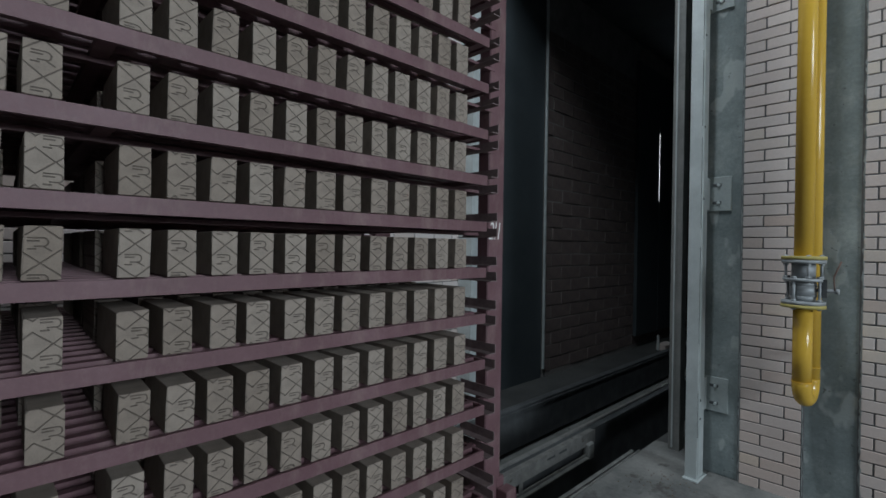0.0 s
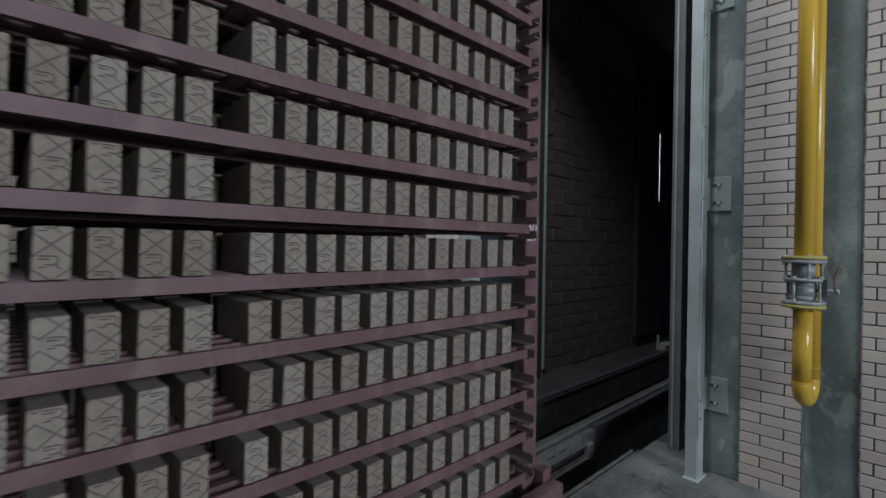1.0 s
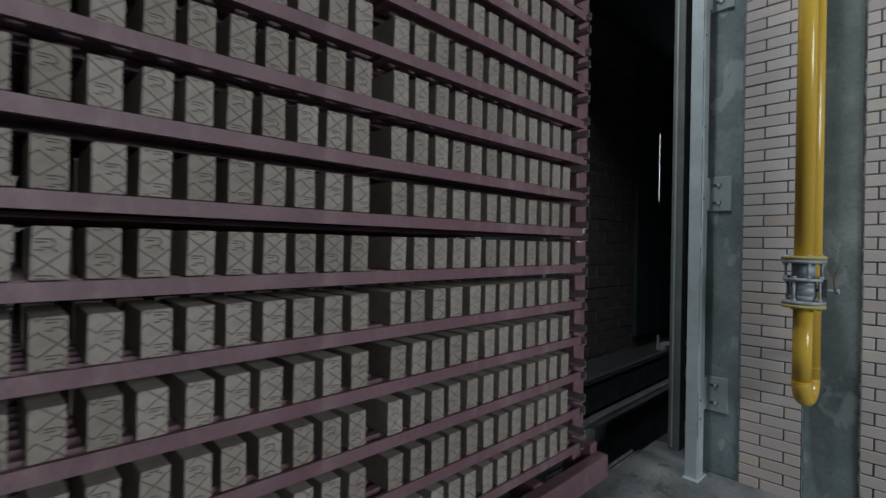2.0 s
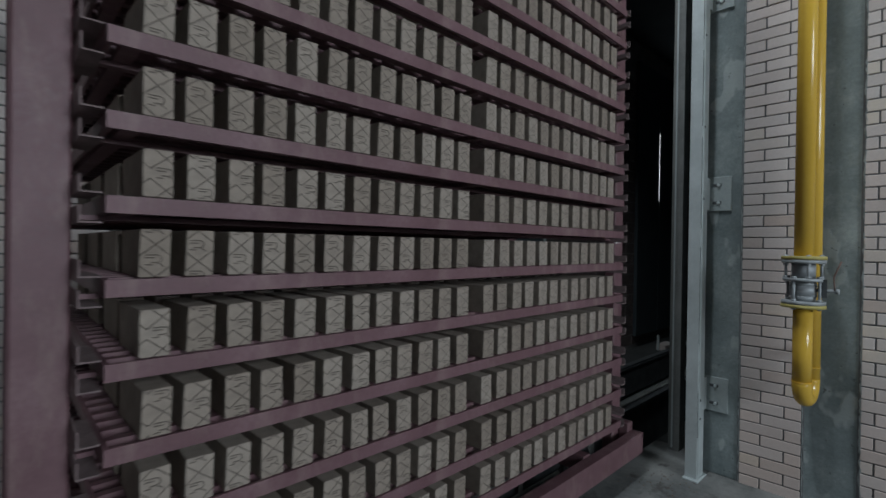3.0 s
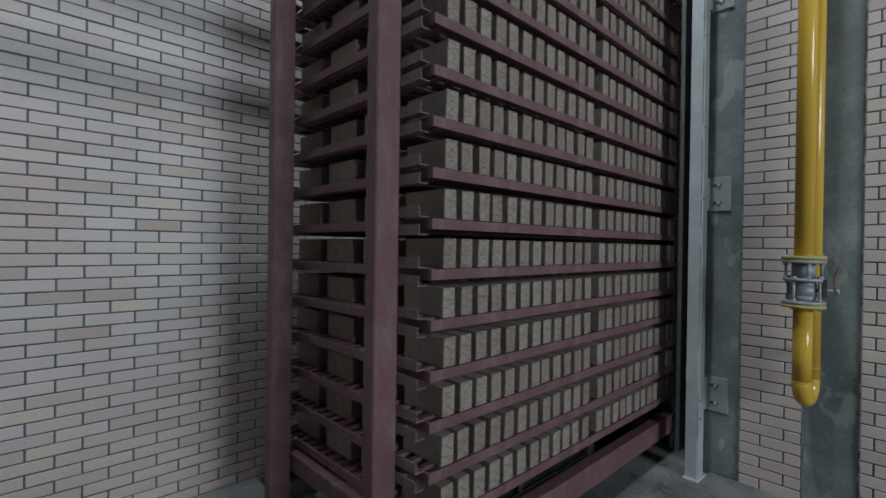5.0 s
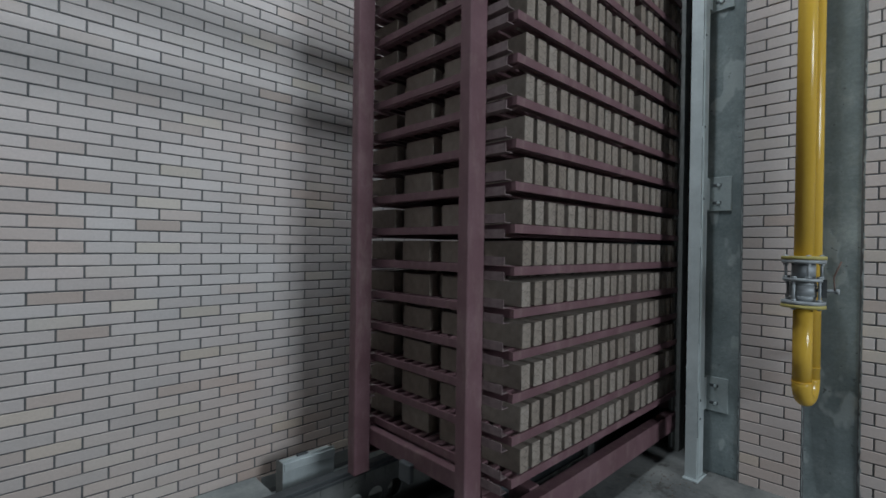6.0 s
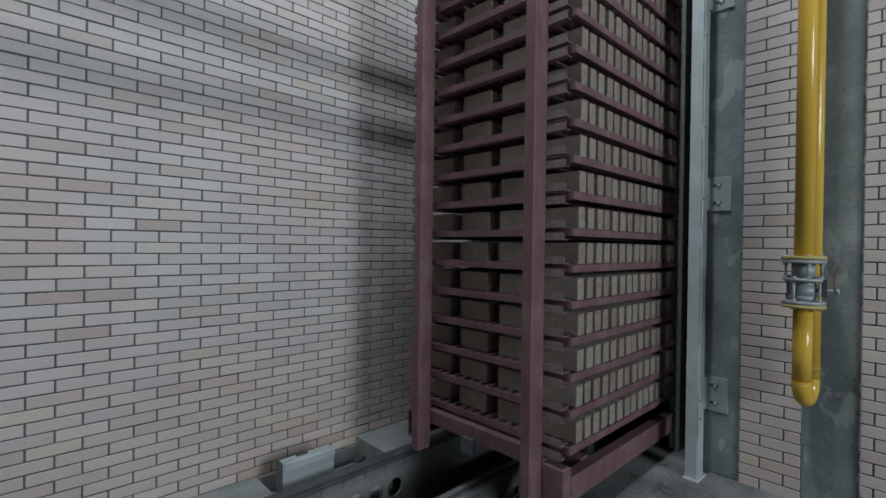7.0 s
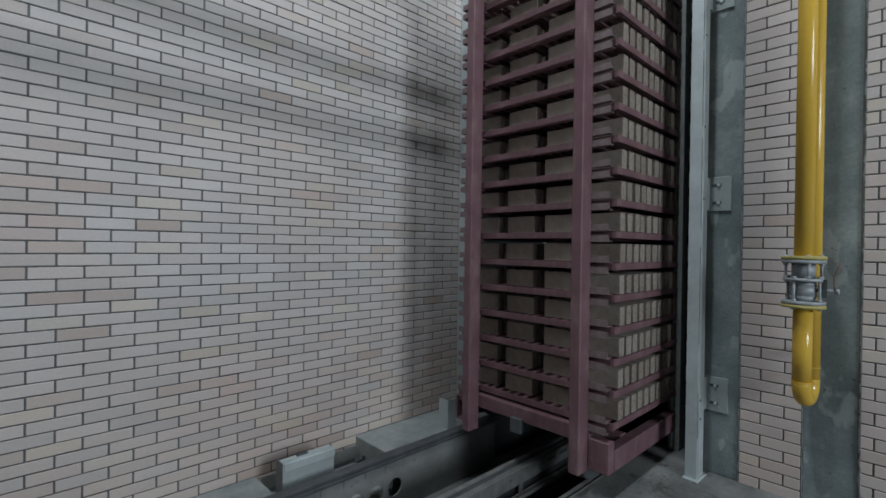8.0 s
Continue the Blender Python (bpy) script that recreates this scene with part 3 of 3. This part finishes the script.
gp = gate_post(3.49, 3.625, 1.075, 1.150, "pale grey galvanised steel guide post at the tunnel mouth")
for z in (0.45, 1.88, 3.31):
    plate = tagged(new("anchor_plate"), "pale grey steel anchor plate bolted to the concrete column", "plate", "anchor plates")
    plate.location = (GATE_X, 0.945, z)
    part("sheet", boxes((-0.004, 0.012, 0, 0.195, 0, 0.245), bevel=0.003), M_PLATE, plate)
    part("stub", boxes((-0.10, -0.004, 0.135, 0.143, 0.01, 0.235)), M_GALV, plate)
    for dz in (0.06, 0.185):
        bm = bmesh.new()
        box(bm, -0.0055, -0.0035, 0.06, 0.115, dz - 0.010, dz + 0.010, bevel=0.0)
        part("slot", bm, M_DARKSTEEL, plate)
        bm = bmesh.new()
        tube(bm, (-0.018, 0.078, dz), (-0.005, 0.078, dz), 0.010, 6)
        part("bolt", bm, M_GALV, plate)
back = tagged(new("door_guide"), "dark rusty steel door guide behind the mouth", "door guide")
back.location = (3.90, 1.33, 0)
part("profile", boxes((0, 0.10, 0, 0.035, -0.004, 5.0), (0, 0.012, 0.035, 0.085, -0.004, 5.0), bevel=0.002), M_DUSTY, back)
part("inner_strip", boxes((-0.006, -0.0005, 0.05, 0.062, 0.02, 4.9)), M_GALV, back)
gl = tagged(new("gate_post"), "pale grey steel guide post on the brick wall side", "steel post", "posts of the tunnel mouth")
gl.location = (3.58, 3.30, LEDGE_Z)
part("column_profile", u_profile(0.14, 0.19, 0.008, 0.02, 5.1), M_GALV, gl)

# ---- gas pipe with its valve ----
P1, P2, PR = Vector((3.42, 0.494, 0)), Vector((3.565, 0.474, 0)), 0.0480
gas = tagged(new("gas_pipe"), "glossy yellow painted gas pipe with a return bend at its foot", "pipe")
gas.location = (P1.x, P1.y, 0)
off = P2 - P1
bend_r, bend_z = off.length / 2, 0.833
bm = bmesh.new()
SWEEP_SIDE = Vector((off.y, -off.x, 0)).normalized()
sweep(bm, [(0, 0, 1.275), (0, 0, 1.0), (0, 0, bend_z)], PR)
part("lower_run", bm, M_YELLOW, gas)
bm = bmesh.new()
pts = [Vector((0, 0, bend_z)) + off * (0.5 - 0.5 * math.cos(a)) - Vector((0, 0, 0.108 * math.sin(a))) for a in [math.pi * i / 20 for i in range(21)]]
sweep(bm, pts, PR + 0.0008)
part("return_bend", bm, M_YELLOW, gas)
bm = bmesh.new()
sweep(bm, [(off.x, off.y, bend_z), (off.x, off.y, 2.5), (off.x, off.y, HZ1)], PR)
part("rear_run", bm, M_YELLOW, gas)
bm = bmesh.new()
sweep(bm, [(0, 0, 1.575), (0, 0, 3.0), (0, 0, HZ1)], PR)
part("upper_run", bm, M_YELLOW, gas)
for c, z in ((Vector(), bend_z), (off, bend_z + 0.07)):
    bm = bmesh.new()
    for i in range(3):
        tube(bm, (c.x, c.y, z - 0.004 + 0.002 * i), (c.x, c.y, z - 0.001 + 0.002 * i), PR + (0.002, 0.0034, 0.002)[i], 28)
    part("weld_seam", bm, M_YELLOW, gas, "paler weld seam")
for z0, z1 in ((1.555, 1.574), (1.272, 1.291)):
    bm = bmesh.new()
    tube(bm, (0, 0, z0), (0, 0, z1), 0.108, 36)
    bmesh.ops.bevel(bm, geom=[e for e in bm.edges if abs(e.calc_face_angle(0)) > 1.0], offset=0.002, segments=1, affect="EDGES")
    part("flange", bm, M_FLANGE, gas, "dull olive-yellow pipe flange")
for s in (-1, 1):      # wall clips hold the pipe to the column
    bm = bmesh.new()
    z = 2.6 + s * 1.9 if s > 0 else 0.98
    box(bm, off.x + PR - 0.004, GATE_X + 0.012 - P1.x, off.y - 0.012, off.y + 0.012, z, z + 0.03)
    part("wall_bracket", bm, M_DARKSTEEL, gas)

valve = tagged(new("ball_valve"), "grey flanged ball valve with a bent brown lever", "valve")
valve.location = (P1.x, P1.y, 1.2925)
H = 0.260
for z0, z1, r in ((0.0, 0.020, 0.106), (H - 0.020, H, 0.106), (0.135, 0.153, 0.100)):
    bm = bmesh.new()
    tube(bm, (0, 0, z0), (0, 0, z1), r, 36)
    bmesh.ops.bevel(bm, geom=[e for e in bm.edges if abs(e.calc_face_angle(0)) > 1.0], offset=0.002, segments=1, affect="EDGES")
    part("flange_ring", bm, M_VALVE, valve)
bm = bmesh.new()
tube(bm, (0, 0, 0.020), (0, 0, 0.050), 0.056, 28, 0.066)
tube(bm, (0, 0, 0.050), (0, 0, 0.110), 0.066, 28)
tube(bm, (0, 0, 0.110), (0, 0, 0.135), 0.066, 28, 0.060)
part("body", bm, M_VALVE, valve)
bm = bmesh.new()
tube(bm, (0, 0, 0.153), (0, 0, H - 0.020), 0.058, 28)
part("neck", bm, M_VALVE, valve)
for i in range(8):
    a = math.pi * (i + 0.5) / 4
    x, y = 0.086 * math.cos(a), 0.086 * math.sin(a)
    bm = bmesh.new()
    lo, hi = (-0.03, 0.160) if i % 2 else (0.128, H + 0.03)
    tube(bm, (x, y, lo), (x, y, hi), 0.0075, 10)
    for z in ((lo + 0.004, 0.020, 0.153) if i % 2 else (hi - 0.016, H - 0.034, 0.153)):
        tube(bm, (x, y, z), (x, y, z + 0.012), 0.014, 6)
    part("stud", bm, M_VALVE, valve)
M_RUST = plain("rusty_lever", (0.10, 0.065, 0.055), (0.22, 0.14, 0.12), 30, 0.7, 0.2)
bm = bmesh.new()
tube(bm, (-0.01, -0.06, 0.085), (-0.02, -0.155, 0.085), 0.011, 12)
tube(bm, (-0.02, -0.150, 0.085), (-0.02, -0.165, 0.085), 0.017, 6)
part("stem", bm, M_VALVE, valve)
bm = bmesh.new()
box(bm, -0.030, -0.024, -0.112, -0.086, 0.045, 0.15)
box(bm, -0.030, -0.024, -0.112, -0.045, 0.144, 0.15)
part("stop_bracket", bm, M_DARKSTEEL, valve)
bm = bmesh.new()
SWEEP_SIDE = Vector((1, 0, 0))
sweep(bm, [(-0.025, -0.145, 0.085), (-0.025, -0.143, 0.12), (-0.025, -0.141, 0.165), (-0.025, -0.152, 0.20), (-0.025, -0.172, 0.255)], 0.0045, 10)
part("lever", bm, M_RUST, valve, "thin rusty brown lever")

# ---- track in the pit ----
far = tagged(new("track_beam"), "dusty grey steel track beam with round holes in its web", "track beam", "track beams")
far.location = (0, 2.80, 0)
part("rail_head", boxes((HX0, FAR_X - 0.1, 0.0, 0.07, -0.03, -0.002), bevel=0.004), M_DARKSTEEL, far)
part("top_flange", boxes((HX0, FAR_X - 0.1, -0.01, 0.13, -0.055, -0.031), bevel=0.003), M_DARKSTEEL, far)


def holed_web(x0, holes, x1, z0, z1, r, cell):
    bm = bmesh.new()
    y0, y1 = 0.0, 0.010
    xs = [x0]
    for h in holes:
        xs += [h - cell / 2, h + cell / 2]
    xs.append(x1)
    zc = (z0 + z1) / 2
    for i in range(0, len(xs), 2):
        if xs[i + 1] - xs[i] > 0.002:
            box(bm, xs[i], xs[i + 1], y0, y1, z0, z1)
    seg = 24
    for h in holes:
        rim, edge = [], []
        for k in range(seg):
            a = 2 * math.pi * (k + 0.5) / seg
            c, s = math.cos(a), math.sin(a)
            m = 1 / max(abs(c) / (cell / 2), abs(s) / ((z1 - z0) / 2))
            rim.append([bm.verts.new((h + r * c, y, zc + r * s)) for y in (y0, y1)])
            edge.append([bm.verts.new((h + m * c, y, zc + m * s)) for y in (y0, y1)])
        for k in range(seg):
            j = (k + 1) % seg
            bm.faces.new((rim[k][0], edge[k][0], edge[j][0], rim[j][0]))
            bm.faces.new((rim[k][1], rim[j][1], edge[j][1], edge[k][1]))
            bm.faces.new((rim[k][0], rim[j][0], rim[j][1], rim[k][1]))
    return bm


part("web", holed_web(HX0, [1.49, 1.67, 1.85, 2.03, 2.21], 3.4, -0.45, -0.056, 0.068, 0.17), M_DUSTY, far)
# same web, in darker steel from here on to paint the shade
part("shaded_web", boxes((3.402, FAR_X - 0.1, 0.0, 0.010, -0.40, -0.056)), M_DARKSTEEL, far)
part("bottom_flange", boxes((HX0, FAR_X - 0.1, -0.08, 0.06, PIT_Z, -0.451)), M_DUSTY, far)

mid = tagged(new("guide_girder"), "pale worn steel lattice girder carrying the centre rail", "girder", "track beams")
mid.location = (0, 2.02, 0)
part("rail", boxes((HX0, FAR_X - 0.1, 0.090, 0.120, -0.02, 0.0), bevel=0.003), M_RAIL, mid)
part("web_plate", boxes((HX0, FAR_X - 0.1, 0.03, 0.14, -0.05, -0.021)), M_DARKSTEEL, mid)
part("upper_chord", boxes((HX0, 3.86, 0.0, 0.012, -0.125, -0.012), (HX0, 3.86, 0.012, 0.06, -0.032, -0.020), bevel=0.003), M_RAIL, mid)
part("lower_chord", boxes((HX0, 3.72, -0.03, 0.012, -0.225, -0.213), (HX0, 3.72, 0.0, 0.012, -0.213, -0.19), bevel=0.002), M_RAIL, mid)
part("foot_web", boxes((HX0, FAR_X - 0.1, 0.05, 0.08, PIT_Z, -0.051)), M_DARKSTEEL, mid)
for k in range(8):
    part("strut", boxes((2.74 - 0.72 * k, 2.785 - 0.72 * k, 0.0, 0.010, -0.19, -0.125)), M_RAIL, mid)
for k in range(2):
    part("slot", boxes((3.10 + 0.17 * k, 3.21 + 0.17 * k, -0.002, 0.0, -0.062, -0.046)), M_DARKSTEEL, mid)
part("end_clamp", boxes((3.70, 3.79, -0.03, 0.03, -0.24, -0.10), bevel=0.008), M_DUSTY, mid)

edge = tagged(new("slab_edge_rail"), "worn pale steel rail bars along the slab edge", "rail", "track beams")
edge.location = (0, SLAB_Y, 0)
part("inner_bar", boxes((HX0, 3.66, 0.005, 0.035, -0.07, 0.0), bevel=0.004), M_RAIL, edge)
part("outer_bar", boxes((HX0, 3.70, -0.028, -0.012, -0.05, 0.004), bevel=0.003), M_RAIL, edge)
part("groove_plate", boxes((HX0, 3.66, -0.012, 0.005, -0.06, -0.025)), M_DARKSTEEL, edge)
part("edge_face", boxes((HX0, 3.70, -0.03, 0.0, PIT_Z, -0.071)), M_DUSTY, edge)

# ---- seal trough by the wall ----
trough = tagged(new("sheet_metal_guide"), "folded pale grey sheet metal guide standing in the wall trough", "metal guide")
trough.location = (1.43, 3.06, -0.25)
part("front_sheet", boxes((0, 0.40, 0, 0.005, -0.02, 0.345), bevel=0.001), M_GALV, trough)
part("folded_lip", boxes((0.005, 0.40, -0.014, -0.0005, 0.270, 0.325), bevel=0.002), M_GALV, trough)
part("top_return", boxes((0, 0.38, 0.005, 0.07, 0.322, 0.327)), M_GALV, trough)
part("end_sheet", boxes((-0.004, -0.0005, 0, 0.10, 0.0, 0.33)), M_DUSTY, trough)
part("back_sheet", boxes((0, 0.86, 0.355, 0.36, 0.0, 0.10)), M_DUSTY, trough)
part("clip", boxes((0.12, 0.20, 0.012, 0.05, 0.327, 0.346), bevel=0.003), M_DARKSTEEL, trough)
part("corner_stay", boxes((0.74, 0.755, 0.10, 0.13, -0.09, 0.12), (0.70, 0.755, 0.13, 0.14, 0.06, 0.09), bevel=0.002), M_DARKSTEEL, trough)
part("inner_floor", boxes((0.02, 0.84, 0.02, 0.34, -0.088, -0.078)), M_LEDGE, trough, "dusty bottom sheet")
post2 = tagged(new("stop_plate"), "upright pale grey steel stop plate on the ledge", "plate")
post2.location = (3.02, 3.05, -0.10)
part("sheet", boxes((0, 0.006, 0, 0.12, 0, 0.27), (0.006, 0.11, 0.0, 0.006, 0, 0.27), bevel=0.001), M_GALV, post2)

# ---- far end of the tunnel ----
side_door = tagged(new("tunnel_side_door"), "dark closed side door with daylight in its gap", "door")
side_door.location = (8.83, WALL_Y - 0.07, 0.0)
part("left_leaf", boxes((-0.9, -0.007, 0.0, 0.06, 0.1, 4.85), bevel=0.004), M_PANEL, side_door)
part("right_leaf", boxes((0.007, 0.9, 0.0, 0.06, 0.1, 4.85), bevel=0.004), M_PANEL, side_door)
n = Nodes("daylight_gap")
n.bsdf.inputs["Emission Color"].default_value = (0.93, 0.97, 1.0, 1)
n.bsdf.inputs["Emission Strength"].default_value = 1.6
M_DAY = n.done((0.8, 0.8, 0.8, 1), 0.9)
part("daylight_gap", boxes((-0.007, 0.000, -0.003, 0.0, 2.5, 3.75)), M_DAY, side_door, "bright strip of daylight")
lone = tagged(new("loose_slab"), "pale reddish broken slab lying on the tunnel ledge", "slab")
lone.location = (8.15, 3.02, LEDGE_Z + 0.0)
part("slab", boxes((0, 0.40, 0, 0.16, 0, 0.10), bevel=0.01), M_BRICK, lone)
part("peg", boxes((-0.02, 0.01, 0.10, 0.14, 0, 0.26), bevel=0.004), M_GALV, lone)


# ---- crumbs of mortar and clay at the foot of the post ----
crumbs = bmesh.new()
crng = random.Random(8)
for k in range(90):
    cx, cy = crng.gauss(3.36, 0.16), crng.gauss(1.22, 0.12)
    if cx > 3.47 or cy > 1.53:
        continue
    r = crng.uniform(0.0018, 0.006)
    m = Matrix.Translation((cx, cy, r * 0.5)) @ Euler((crng.uniform(0, 3), crng.uniform(0, 3), crng.uniform(0, 3))).to_matrix().to_4x4() @ Matrix.Diagonal((1.3, 0.9, 0.6, 1))
    bmesh.ops.create_icosphere(crumbs, subdivisions=1, radius=r, matrix=m)
M_CRUMB = plain("crumbs", (0.10, 0.075, 0.06), (0.24, 0.20, 0.17), 30, 0.95)
tagged(part("crumbs", crumbs, M_CRUMB), "brown crumbs of mortar and clay on the floor", "debris", kind="stuff")

# ---- smeared mortar where brick meets concrete ----
M_SMEAR = plain("smeared_mortar", (0.13, 0.15, 0.15), (0.36, 0.39, 0.385), 9, 0.95, strength=0.7, dist=0.005, fine=60)


def smear(y, seed, wide):
    srng = random.Random(seed)
    bm = bmesh.new()
    last = None
    z = 0.0
    while z < 5.0:
        l, r = y - wide * srng.uniform(0.25, 1.0), y + wide * srng.uniform(0.2, 0.9)
        row = [bm.verts.new(v) for v in ((GATE_X + 0.013, l, z), (GATE_X + srng.uniform(-0.004, 0.004), (l + r) / 2, z), (GATE_X + 0.013, r, z))]
        if last:
            for k in range(2):
                bm.faces.new((last[k], last[k + 1], row[k + 1], row[k])).smooth = True
        last = row
        z += srng.uniform(0.012, 0.04)
    bm.faces.ensure_lookup_table()
    tagged(part("mortar_smear", bm, M_SMEAR), "rough grey mortar smeared along the column edge", "mortar", "mortar smears", "structure")


smear(0.879, 3, 0.012)
smear(0.528, 4, 0.010)
smear(0.252, 5, 0.018)

motions()
